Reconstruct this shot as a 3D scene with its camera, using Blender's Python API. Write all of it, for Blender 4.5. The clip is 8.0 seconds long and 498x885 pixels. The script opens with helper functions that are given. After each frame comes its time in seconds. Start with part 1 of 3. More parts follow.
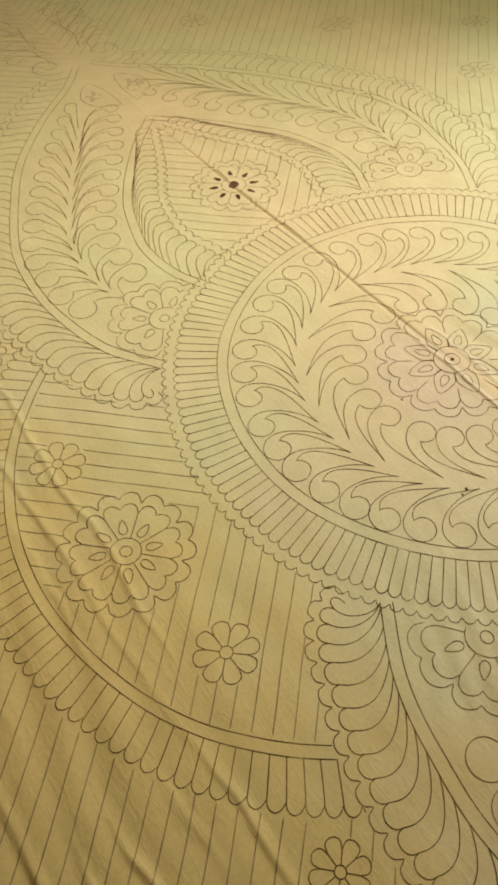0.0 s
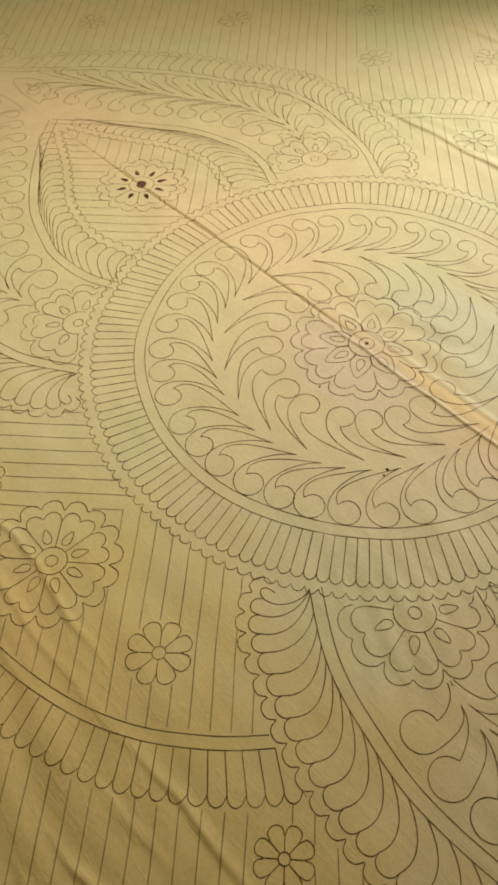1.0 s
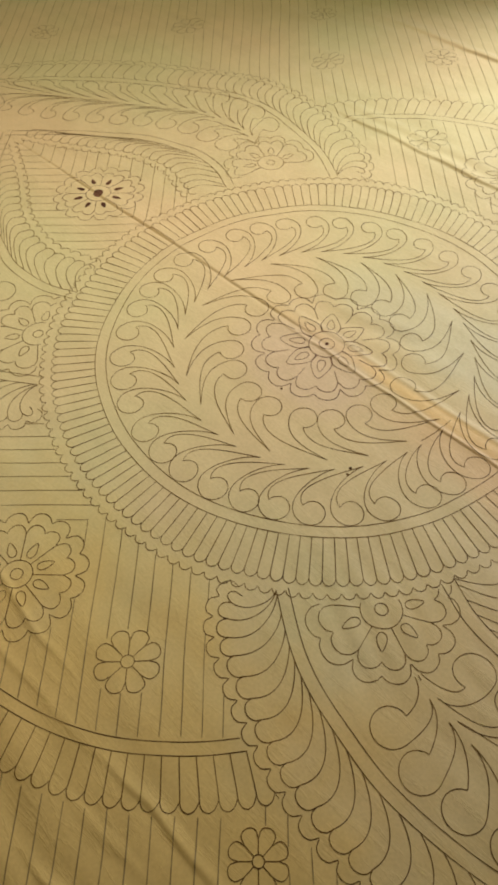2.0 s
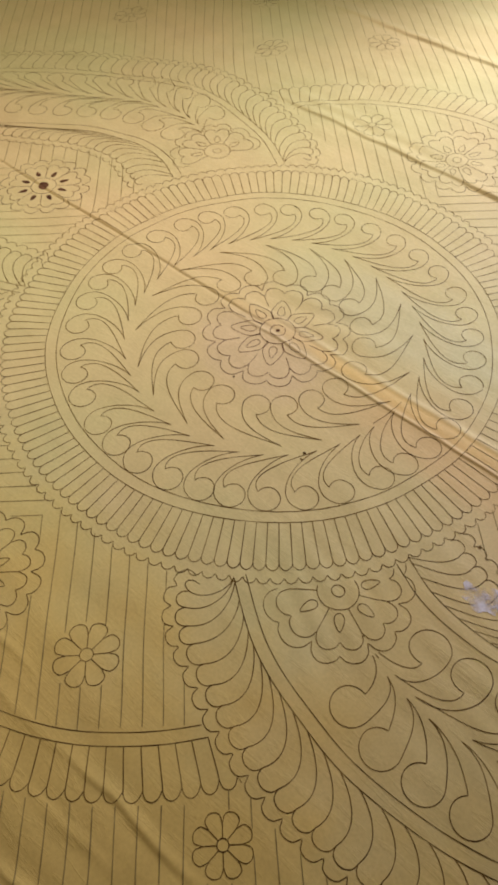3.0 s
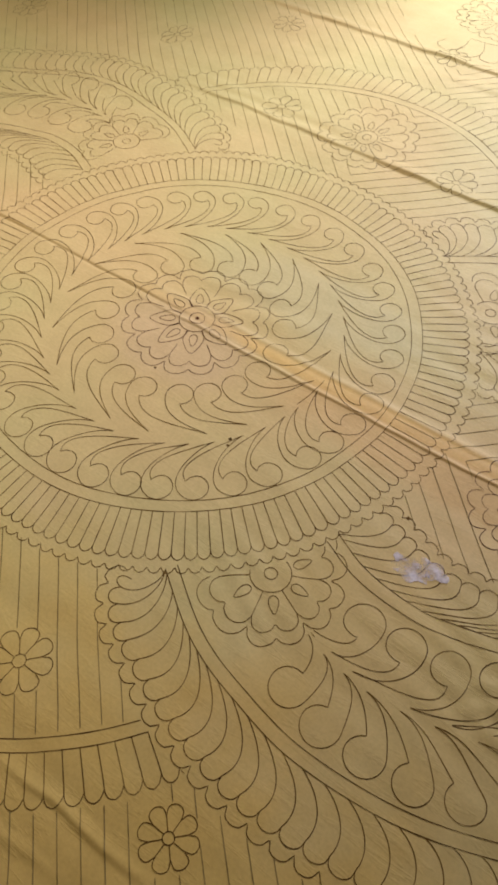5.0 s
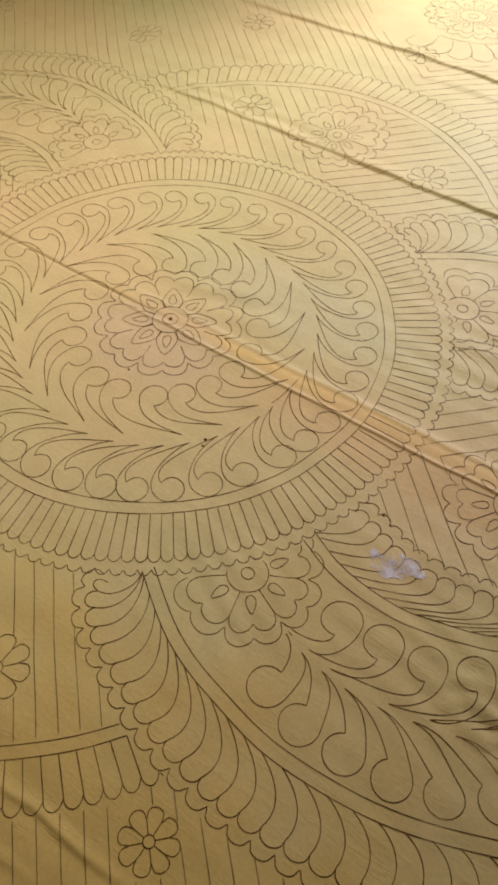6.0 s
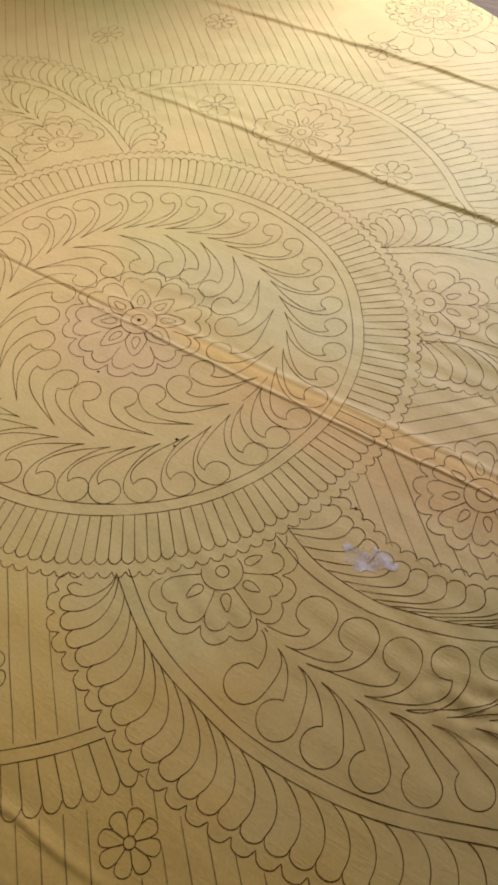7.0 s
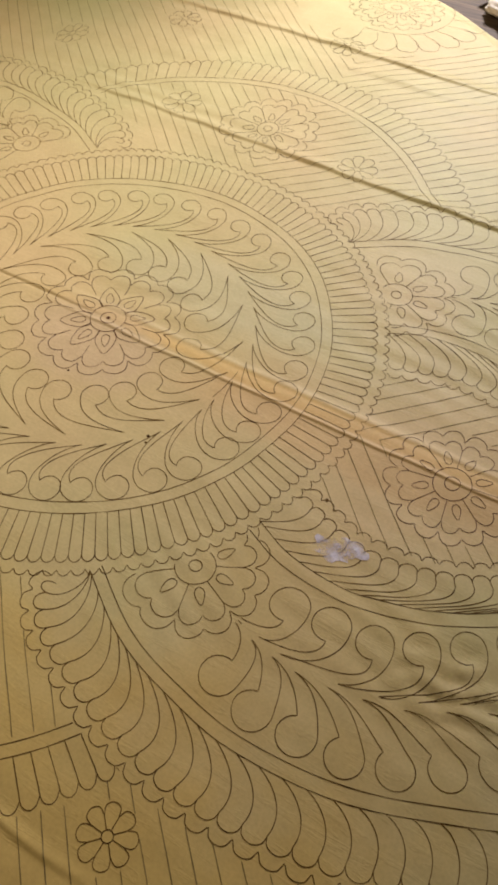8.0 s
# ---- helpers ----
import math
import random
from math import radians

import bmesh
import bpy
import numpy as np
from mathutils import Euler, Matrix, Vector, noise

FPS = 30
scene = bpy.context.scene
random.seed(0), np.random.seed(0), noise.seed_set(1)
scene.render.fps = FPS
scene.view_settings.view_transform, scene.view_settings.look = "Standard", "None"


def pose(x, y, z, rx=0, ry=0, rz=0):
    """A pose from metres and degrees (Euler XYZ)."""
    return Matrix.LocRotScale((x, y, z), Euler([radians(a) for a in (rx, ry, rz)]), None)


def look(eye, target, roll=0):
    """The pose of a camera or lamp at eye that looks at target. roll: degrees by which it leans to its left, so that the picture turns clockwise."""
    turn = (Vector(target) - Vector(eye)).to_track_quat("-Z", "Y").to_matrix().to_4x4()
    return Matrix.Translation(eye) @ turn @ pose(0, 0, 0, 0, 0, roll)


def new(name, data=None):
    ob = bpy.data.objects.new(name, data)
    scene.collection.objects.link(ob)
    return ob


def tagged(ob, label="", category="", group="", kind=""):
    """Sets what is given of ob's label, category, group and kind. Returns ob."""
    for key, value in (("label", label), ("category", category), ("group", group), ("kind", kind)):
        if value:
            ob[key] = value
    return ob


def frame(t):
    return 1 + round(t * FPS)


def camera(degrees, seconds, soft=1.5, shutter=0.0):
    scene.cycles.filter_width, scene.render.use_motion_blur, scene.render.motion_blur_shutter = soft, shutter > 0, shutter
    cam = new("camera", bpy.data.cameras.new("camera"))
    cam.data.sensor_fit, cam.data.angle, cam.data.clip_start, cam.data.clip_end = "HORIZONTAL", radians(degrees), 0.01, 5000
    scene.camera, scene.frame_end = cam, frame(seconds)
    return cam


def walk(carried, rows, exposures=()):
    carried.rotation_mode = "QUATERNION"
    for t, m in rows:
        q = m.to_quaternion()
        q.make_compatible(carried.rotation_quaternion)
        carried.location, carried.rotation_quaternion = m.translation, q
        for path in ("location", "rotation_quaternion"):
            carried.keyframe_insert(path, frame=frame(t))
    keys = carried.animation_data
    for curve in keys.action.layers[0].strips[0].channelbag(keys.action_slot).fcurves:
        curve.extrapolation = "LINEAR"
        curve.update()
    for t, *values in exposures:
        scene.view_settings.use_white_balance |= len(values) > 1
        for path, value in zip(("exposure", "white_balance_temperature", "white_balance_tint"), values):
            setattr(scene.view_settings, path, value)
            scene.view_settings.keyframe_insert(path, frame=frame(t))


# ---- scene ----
cam = camera(36.0, 8.0, soft=3.2)
PATH = [
    (0.0, pose(0.5791, -0.7998, 0.9676, 37.977, 1.802, 54.509)),
    (0.5, pose(0.5933, -0.7845, 0.9653, 38.123, 1.698, 51.491)),
    (1.0, pose(0.6083, -0.7696, 0.9608, 37.768, 1.539, 48.524)),
    (1.5, pose(0.6173, -0.7598, 0.9618, 38.036, 1.743, 47.142)),
    (3.0, pose(0.6438, -0.7446, 0.9587, 37.328, 0.986, 42.435)),
    (3.5, pose(0.6513, -0.7387, 0.9556, 36.974, 0.819, 41.266)),
    (4.0, pose(0.6575, -0.7332, 0.9531, 36.779, 0.898, 40.036)),
    (4.5, pose(0.6679, -0.7244, 0.9520, 36.686, 1.122, 38.380)),
    (5.0, pose(0.6773, -0.7181, 0.9469, 36.645, 0.875, 36.766)),
    (6.5, pose(0.6903, -0.7061, 0.9482, 36.455, 0.527, 34.081)),
    (7.0, pose(0.6984, -0.7044, 0.9484, 36.430, 0.437, 32.707)),
    (7.5, pose(0.7057, -0.7040, 0.9440, 36.093, 0.293, 31.596)),
    (8.0, pose(0.7137, -0.7053, 0.9521, 36.253, -0.045, 30.738)),
]
walk(cam, PATH, [(0.0, 0.45, 5800, 2), (1.5, 0.19, 5950, 6), (4.0, 0.06, 6200, 11), (8.0, 0.0, 6350, 13)])

# ---------------------------------------------------------------- light
world = bpy.data.worlds.new("room_light")
scene.world = world
world.use_nodes = True
world.node_tree.nodes["Background"].inputs["Color"].default_value = (1.0, 0.86, 0.62, 1)
world.node_tree.nodes["Background"].inputs["Strength"].default_value = 0.05


def area_lamp(name, eye, target, size, watts, colour):
    data = bpy.data.lights.new(name, "AREA")
    data.shape, data.size, data.energy, data.color = "DISK", size, watts, colour
    ob = new(name, data)
    ob.matrix_world = look(eye, target)
    return ob


area_lamp("standing_lamp", (0.02, 2.55, 1.55), (-1.0, 1.5, 0.0), 0.50, 112.0, (0.925, 0.945, 1.0))
# added fill, no known source: lifts the middle and left of the cloth
area_lamp("fill_lamp", (-0.54, -0.34, 1.70), (-1.5, 1.0, 0.0), 0.40, 26.0, (1.0, 0.905, 0.68))

# ---------------------------------------------------------------- materials


def material(name, rough=0.6):
    m = bpy.data.materials.new(name)
    m.use_nodes = True
    nt = m.node_tree
    bsdf = nt.nodes["Principled BSDF"]
    bsdf.inputs["Roughness"].default_value = rough
    return m, nt, bsdf


def node(nt, kind, **values):
    n = nt.nodes.new(kind)
    for key, value in values.items():
        n.inputs[key.replace("_", " ")].default_value = value
    return n


def ramp(nt, fac, stops):
    r = nt.nodes.new("ShaderNodeValToRGB")
    r.color_ramp.elements[0].position, r.color_ramp.elements[0].color = stops[0][0], (*stops[0][1], 1)
    r.color_ramp.elements[1].position, r.color_ramp.elements[1].color = stops[-1][0], (*stops[-1][1], 1)
    for pos, col in stops[1:-1]:
        r.color_ramp.elements.new(pos).color = (*col, 1)
    nt.links.new(fac, r.inputs["Fac"])
    return r.outputs["Color"]


def mix(nt, fac, a, b, blend="MIX"):
    m = nt.nodes.new("ShaderNodeMix")
    m.data_type, m.blend_type = "RGBA", blend
    if isinstance(fac, float):
        m.inputs[0].default_value = fac
    else:
        nt.links.new(fac, m.inputs[0])
    nt.links.new(a, m.inputs[6])
    nt.links.new(b, m.inputs[7])
    return m.outputs[2]


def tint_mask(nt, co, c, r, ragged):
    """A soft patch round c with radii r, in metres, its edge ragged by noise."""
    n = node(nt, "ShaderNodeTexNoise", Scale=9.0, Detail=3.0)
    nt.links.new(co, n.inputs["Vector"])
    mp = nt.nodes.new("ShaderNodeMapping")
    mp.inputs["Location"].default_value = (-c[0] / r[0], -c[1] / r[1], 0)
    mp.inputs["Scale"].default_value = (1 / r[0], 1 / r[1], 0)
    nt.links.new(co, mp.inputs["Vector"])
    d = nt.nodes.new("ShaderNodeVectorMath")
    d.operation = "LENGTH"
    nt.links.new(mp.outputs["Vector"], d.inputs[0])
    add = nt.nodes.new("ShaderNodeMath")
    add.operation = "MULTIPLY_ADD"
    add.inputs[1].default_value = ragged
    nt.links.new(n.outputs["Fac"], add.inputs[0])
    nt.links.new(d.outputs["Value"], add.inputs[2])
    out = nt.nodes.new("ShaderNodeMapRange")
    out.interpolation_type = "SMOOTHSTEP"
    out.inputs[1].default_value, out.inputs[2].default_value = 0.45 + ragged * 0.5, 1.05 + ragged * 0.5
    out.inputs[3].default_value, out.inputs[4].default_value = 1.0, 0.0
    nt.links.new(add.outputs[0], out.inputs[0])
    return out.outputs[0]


def tint(nt, mask, base, colour, strength):
    k = nt.nodes.new("ShaderNodeMath")
    k.operation = "MULTIPLY"
    k.inputs[1].default_value = strength
    nt.links.new(mask, k.inputs[0])
    rgb = nt.nodes.new("ShaderNodeRGB")
    rgb.outputs[0].default_value = (*colour, 1)
    return mix(nt, k.outputs[0], base, rgb.outputs[0])


def make_cloth():
    m, nt, b = material("satin_cotton", 0.56)
    co = nt.nodes.new("ShaderNodeTexCoord").outputs["Object"]
    big = node(nt, "ShaderNodeTexNoise", Scale=2.4, Detail=2.0, Roughness=0.5)
    mid = node(nt, "ShaderNodeTexNoise", Scale=14.0, Detail=5.0, Roughness=0.6)
    weave = node(nt, "ShaderNodeTexNoise", Scale=240.0, Detail=4.0)
    for n in (big, mid, weave):
        nt.links.new(co, n.inputs["Vector"])
    sep = nt.nodes.new("ShaderNodeSeparateXYZ")
    nt.links.new(co, sep.inputs[0])
    far = nt.nodes.new("ShaderNodeMath")
    far.operation = "ABSOLUTE"
    nt.links.new(sep.outputs["Y"], far.inputs[0])
    band = nt.nodes.new("ShaderNodeMapRange")
    band.interpolation_type = "SMOOTHSTEP"
    band.inputs[1].default_value, band.inputs[2].default_value, band.inputs[3].default_value, band.inputs[4].default_value = 0.02, 0.19, 0.15, -0.05
    nt.links.new(far.outputs[0], band.inputs[0])
    stainy = nt.nodes.new("ShaderNodeMath")
    nt.links.new(big.outputs["Fac"], stainy.inputs[0])
    nt.links.new(band.outputs[0], stainy.inputs[1])
    tone = ramp(nt, stainy.outputs[0], [(0.34, (0.590, 0.468, 0.220)), (0.50, (0.618, 0.456, 0.220)), (0.72, (0.655, 0.450, 0.225))])
    stain = ramp(nt, mid.outputs["Fac"], [(0.30, (0.90, 0.90, 0.88)), (0.70, (1.0, 1.0, 1.0))])
    thread = ramp(nt, weave.outputs["Fac"], [(0.30, (0.90, 0.90, 0.89)), (0.70, (1.0, 1.0, 1.0))])
    # warm light glowing in the raised fold, painted into the cloth colour
    fold_glow = tint_mask(nt, co, (0.42, 0.006), (0.62, 0.020), 0.35)
    tone = tint(nt, fold_glow, tone, (0.76, 0.46, 0.15), 0.65)
    fold_glow = tint_mask(nt, co, (0.52, -0.035), (0.40, 0.070), 0.8)
    tone = tint(nt, fold_glow, tone, (0.66, 0.38, 0.16), 0.45)
    tone = tint(nt, tint_mask(nt, co, (0.02, -0.06), (0.17, 0.11), 0.5), tone, (0.62, 0.43, 0.27), 0.55)
    tone = tint(nt, tint_mask(nt, co, (0.16, 0.16), (0.30, 0.10), 0.7), tone, (0.60, 0.50, 0.30), 0.5)
    tone = tint(nt, tint_mask(nt, co, (0.10, -0.56), (0.24, 0.14), 0.8), tone, (0.61, 0.46, 0.14), 0.35)
    tone = tint(nt, tint_mask(nt, co, (0.62, -0.36), (0.30, 0.20), 0.8), tone, (0.60, 0.40, 0.15), 0.45)
    # the warmer, dimmer light at the near end, put into the cloth colour
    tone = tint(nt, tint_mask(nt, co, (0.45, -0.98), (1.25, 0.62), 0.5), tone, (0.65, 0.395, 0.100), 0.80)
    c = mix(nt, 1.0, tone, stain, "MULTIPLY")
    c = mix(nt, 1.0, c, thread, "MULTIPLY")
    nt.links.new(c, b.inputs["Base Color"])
    # the fine crumple of pressed cotton, stretched along the creases
    mp = nt.nodes.new("ShaderNodeMapping")
    mp.inputs["Scale"].default_value = (0.6, 1.0, 1.0)
    mp.inputs["Rotation"].default_value = (0, 0, radians(-14))
    nt.links.new(co, mp.inputs["Vector"])
    crumple = node(nt, "ShaderNodeTexNoise", Scale=34.0, Detail=3.0, Roughness=0.5, Distortion=0.15)
    nt.links.new(mp.outputs["Vector"], crumple.inputs["Vector"])
    mp2 = nt.nodes.new("ShaderNodeMapping")
    mp2.inputs["Scale"].default_value = (0.28, 1.3, 1.0)
    mp2.inputs["Rotation"].default_value = (0, 0, radians(9))
    nt.links.new(co, mp2.inputs["Vector"])
    fine = node(nt, "ShaderNodeTexNoise", Scale=42.0, Detail=4.0, Roughness=0.62, Distortion=0.4)
    nt.links.new(mp2.outputs["Vector"], fine.inputs["Vector"])
    sharp = ramp(nt, fine.outputs["Fac"], [(0.52, (0, 0, 0)), (0.60, (1, 1, 1)), (0.68, (0, 0, 0))])
    b0 = node(nt, "ShaderNodeBump", Strength=0.13, Distance=0.0020)
    nt.links.new(sharp, b0.inputs["Height"])
    b1 = node(nt, "ShaderNodeBump", Strength=0.18, Distance=0.004)
    nt.links.new(crumple.outputs["Fac"], b1.inputs["Height"])
    nt.links.new(b0.outputs["Normal"], b1.inputs["Normal"])
    b2 = node(nt, "ShaderNodeBump", Strength=0.13, Distance=0.0008)
    nt.links.new(weave.outputs["Fac"], b2.inputs["Height"])
    nt.links.new(b1.outputs["Normal"], b2.inputs["Normal"])
    nt.links.new(b2.outputs["Normal"], b.inputs["Normal"])
    b.inputs["Sheen Weight"].default_value = 0.22
    b.inputs["Sheen Roughness"].default_value = 0.4
    b.inputs["Specular IOR Level"].default_value = 0.20
    return m


def make_ink(name, dark, light):
    m, nt, b = material(name, 0.56)
    b.inputs["Specular IOR Level"].default_value = 0.12
    b.inputs["Sheen Weight"].default_value = 0.05
    b.inputs["Sheen Roughness"].default_value = 0.4
    co = nt.nodes.new("ShaderNodeTexCoord").outputs["Object"]
    n = node(nt, "ShaderNodeTexNoise", Scale=60.0, Detail=3.0)
    nt.links.new(co, n.inputs["Vector"])
    info = nt.nodes.new("ShaderNodeObjectInfo")
    add = nt.nodes.new("ShaderNodeMath")
    add.operation = "MULTIPLY_ADD"
    add.inputs[1].default_value, add.inputs[2].default_value = 0.22, -0.11
    nt.links.new(info.outputs["Random"], add.inputs[0])
    tot = nt.nodes.new("ShaderNodeMath")
    nt.links.new(add.outputs[0], tot.inputs[0])
    nt.links.new(n.outputs["Fac"], tot.inputs[1])
    nt.links.new(ramp(nt, tot.outputs[0], [(0.30, dark), (0.70, light)]), b.inputs["Base Color"])
    return m


def make_wood():
    m, nt, b = material("dark_wood", 0.75)
    co = nt.nodes.new("ShaderNodeTexCoord").outputs["Object"]
    mp = nt.nodes.new("ShaderNodeMapping")
    mp.inputs["Scale"].default_value = (1.0, 14.0, 14.0)
    nt.links.new(co, mp.inputs["Vector"])
    n = node(nt, "ShaderNodeTexNoise", Scale=5.0, Detail=6.0, Roughness=0.6, Distortion=0.8)
    nt.links.new(mp.outputs["Vector"], n.inputs["Vector"])
    info = nt.nodes.new("ShaderNodeObjectInfo")
    c = ramp(nt, n.outputs["Fac"], [(0.30, (0.045, 0.024, 0.012)), (0.55, (0.10, 0.055, 0.028)), (0.75, (0.16, 0.095, 0.05))])
    v = ramp(nt, info.outputs["Random"], [(0.0, (0.7, 0.7, 0.7)), (1.0, (1.0, 1.0, 1.0))])
    nt.links.new(mix(nt, 1.0, c, v, "MULTIPLY"), b.inputs["Base Color"])
    bp = node(nt, "ShaderNodeBump", Strength=0.2, Distance=0.002)
    nt.links.new(n.outputs["Fac"], bp.inputs["Height"])
    nt.links.new(bp.outputs["Normal"], b.inputs["Normal"])
    return m


def make_plain(name, a, c, scale, rough):
    m, nt, b = material(name, rough)
    co = nt.nodes.new("ShaderNodeTexCoord").outputs["Object"]
    n = node(nt, "ShaderNodeTexNoise", Scale=scale, Detail=5.0)
    nt.links.new(co, n.inputs["Vector"])
    nt.links.new(ramp(nt, n.outputs["Fac"], [(0.3, a), (0.7, c)]), b.inputs["Base Color"])
    bp = node(nt, "ShaderNodeBump", Strength=0.15, Distance=0.003)
    nt.links.new(n.outputs["Fac"], bp.inputs["Height"])
    nt.links.new(bp.outputs["Normal"], b.inputs["Normal"])
    return m


CLOTH = make_cloth()
INK = make_ink("dark_brown_ink", (0.050, 0.018, 0.002), (0.150, 0.074, 0.012))
PENCIL = make_ink("faint_pencil", (0.140, 0.090, 0.030), (0.28, 0.195, 0.078))
RED_INK = make_ink("reddish_ink", (0.055, 0.020, 0.011), (0.150, 0.066, 0.034))
WOOD = make_wood()
WALL = make_plain("warm_plaster", (0.15, 0.125, 0.075), (0.20, 0.165, 0.10), 6.0, 0.8)
# GREEN is for the added light blocker; its bounce tints the cloth green
GREEN = make_plain("green_bounce", (0.20, 0.46, 0.05), (0.26, 0.53, 0.07), 6.0, 0.8)
LINEN = make_plain("pale_linen", (0.60, 0.48, 0.38), (0.70, 0.58, 0.47), 40.0, 0.7)

# ---------------------------------------------------------------- the cloth's lie
# pattern units: the central ring's radius is 1; the main crease is the p axis
S = 0.40
X0, X1, Y0, Y1, STEP = -2.10, 1.60, -1.42, 1.56, 0.006
NX = int(round((X1 - X0) / STEP)) + 1


def smooth(a, b, x):
    t = np.clip((x - a) / (b - a), 0, 1)
    return t * t * (3 - 2 * t)


def waves(x, y, seed, scale, octaves=3):
    """A smooth random field of sines, about -1 to 1."""
    rng = np.random.RandomState(seed)
    out, amp = np.zeros_like(x), 1.0
    for o in range(octaves):
        for _ in range(4):
            a, ph = rng.uniform(0, 2 * math.pi, 2)
            k = scale * 2 ** o * rng.uniform(0.7, 1.3)
            out += amp * 0.35 * np.sin(k * (math.cos(a) * x + math.sin(a) * y) + ph)
        amp *= 0.5
    return out


def ridge(q, at, high, far, near):
    """A crease: steep on one side, slack on the other."""
    d = q - at
    return high * np.where(d > 0, np.exp(-(d / far) ** 2), np.exp(-(d / near) ** 2))


def lie(p, q):
    """The cloth's height in metres at pattern places p, q."""
    h = 0.0035 * waves(p, q, 3, 1.6, 2)
    wob = 0.010 * waves(p, q * 0.3, 5, 3.0, 3) + 0.005 * waves(p, q * 0.3, 6, 17.0, 2)
    rough = 1 + 0.25 * waves(p, q * 0.2, 7, 8.0, 3)
    # the middle crease: a sharp step on one half, a raised fold on the other
    m = smooth(-0.45, 0.15, p)
    deep = (0.75 + 0.25 * np.sin(3.1 * p + 0.6)) * (0.35 + 0.65 * smooth(-2.4, -0.9, p))
    h += (1 - m) * ridge(q, 0.004 + wob * 0.3, 0.0036, 0.060, 0.008) * deep
    h -= (1 - m) * ridge(q, -0.010 + wob * 0.3, 0.0018, 0.006, 0.008) * deep
    h += m * ridge(q, 0.010 + wob * 0.4, 0.0036, 0.040, 0.090) * (0.8 + 0.2 * np.sin(4.0 * p))
    h += m * ridge(q, 0.060 + wob * 0.6, 0.0026, 0.016, 0.018)
    h += m * ridge(q, -0.040 + wob * 0.6, 0.0022, 0.010, 0.006)
    # two hard creases beyond
    h += ridge(q, 1.475 + wob - 0.018 * p, 0.0052, 0.055, 0.014) * rough * smooth(-1.5, -0.8, p) * (1 - smooth(1.3, 1.9, p))
    h += ridge(q, 1.60 + wob, 0.0035, 0.05, 0.03) * smooth(-1.6, -1.0, p) * (1 - smooth(-0.6, 0.2, p))
    h += ridge(q, 2.625 + wob - 0.02 * p, 0.0058, 0.055, 0.016) * rough * smooth(-1.9, -1.2, p) * (1 - smooth(0.5, 1.2, p))
    h += ridge(q, 2.44 + wob * 1.4, 0.0040, 0.05, 0.03) * smooth(-0.3, 0.3, p) * (1 - smooth(0.5, 1.1, p))
    # creases on the near side, more crumpled
    w2 = 0.020 * waves(p, q * 0.5, 9, 2.6, 3) + 0.004 * waves(p, q, 10, 14.0, 2)
    near = 1 - smooth(1.0, 1.5, p)
    w2 = w2 + 0.014 * waves(p, q, 13, 8.0, 3)
    broken = np.clip(0.45 + 0.75 * waves(p, q * 0.5, 12, 4.5, 2), 0, 1.1)
    h += ridge(q, -1.80 + w2 * 0.7 + 0.03 * p, 0.0027, 0.024, 0.012) * near * (0.35 + 0.65 * broken)
    h += ridge(q, -1.91 + w2, 0.0028, 0.014, 0.020) * (1 - smooth(0.6, 1.2, p)) * smooth(-0.6, 0.2, p) * broken
    h += ridge(q, -1.66 + w2 * 1.2, 0.0022, 0.014, 0.012) * (1 - smooth(0.1, 0.6, p))
    h += ridge(q, -2.33 + w2 * 0.8, 0.0046, 0.024, 0.014) * near * (0.3 + 0.7 * broken)
    h += ridge(q, -2.08 + w2 * 1.5, 0.0028, 0.016, 0.012) * near * broken ** 2
    h += ridge(q, -2.20 + w2 * 1.1, 0.0026, 0.012, 0.016) * near * broken ** 2
    # short wrinkles
    def patch(pc, qc, pr, qr):
        return np.exp(-((p - pc) / pr) ** 2 - ((q - qc) / qr) ** 2)
    h += 0.0020 * patch(0.15, 0.22, 0.45, 0.10) * np.sin(44 * (q - 0.03 * p) + 5 * waves(p, q, 21, 2.5, 2))
    h += 0.0009 * patch(1.75, -0.75, 0.50, 0.38) * np.sin(62 * (q + 0.20 * p) + 3.0 * waves(p, q, 22, 3.0, 3))
    h += 0.0016 * patch(1.96, -0.76, 0.20, 0.15) * np.sin(58 * (q - 0.6 * p) + 3.5 * waves(p, q, 24, 7.0, 3))
    h += 0.0010 * patch(1.98, -0.74, 0.16, 0.13) * np.sin(85 * (q + 1.1 * p) + 3.0 * waves(p, q, 29, 8.0, 2))
    h += 0.0012 * patch(1.40, 0.55, 0.50, 0.28) * np.sin(58 * (q + 0.10 * p) + 2.5 * waves(p, q, 25, 3.0, 3))
    h += 0.0009 * patch(0.95, -0.85, 0.30, 0.25) * np.sin(64 * (q + 0.5 * p) + 3 * waves(p, q, 26, 4.0, 3))
    h += 0.0010 * patch(0.30, -2.05, 1.10, 0.40) * np.sin(40 * (q + 0.10 * p) + 3.0 * waves(p, q, 27, 2.5, 3))
    h += 0.0012 * patch(0.0, 2.2, 1.6, 0.8) * np.sin(22 * (q + 0.06 * p) + 3.0 * waves(p, q, 28, 2.0, 3))
    h += 0.0009 * waves(p * 0.5, q, 31, 16.0, 3)
    return h


gx = X0 + STEP * np.arange(NX)
# rows lie closer along the creases
gy = [Y0]
while gy[-1] < Y1:
    near = 0.0 if -0.97 < gy[-1] < -0.64 else min(abs(gy[-1] - S * c) for c in (0.0, 1.475, 2.625))
    gy.append(gy[-1] + (0.0030 if near == 0.0 and gy[-1] < -0.5 else 0.0015 if near < 0.022 else 0.003 if near < 0.04 else STEP))
gy = np.array(gy)
NY = len(gy)
GX, GY = np.meshgrid(gx, gy)
HZ = lie(GX / S, GY / S)


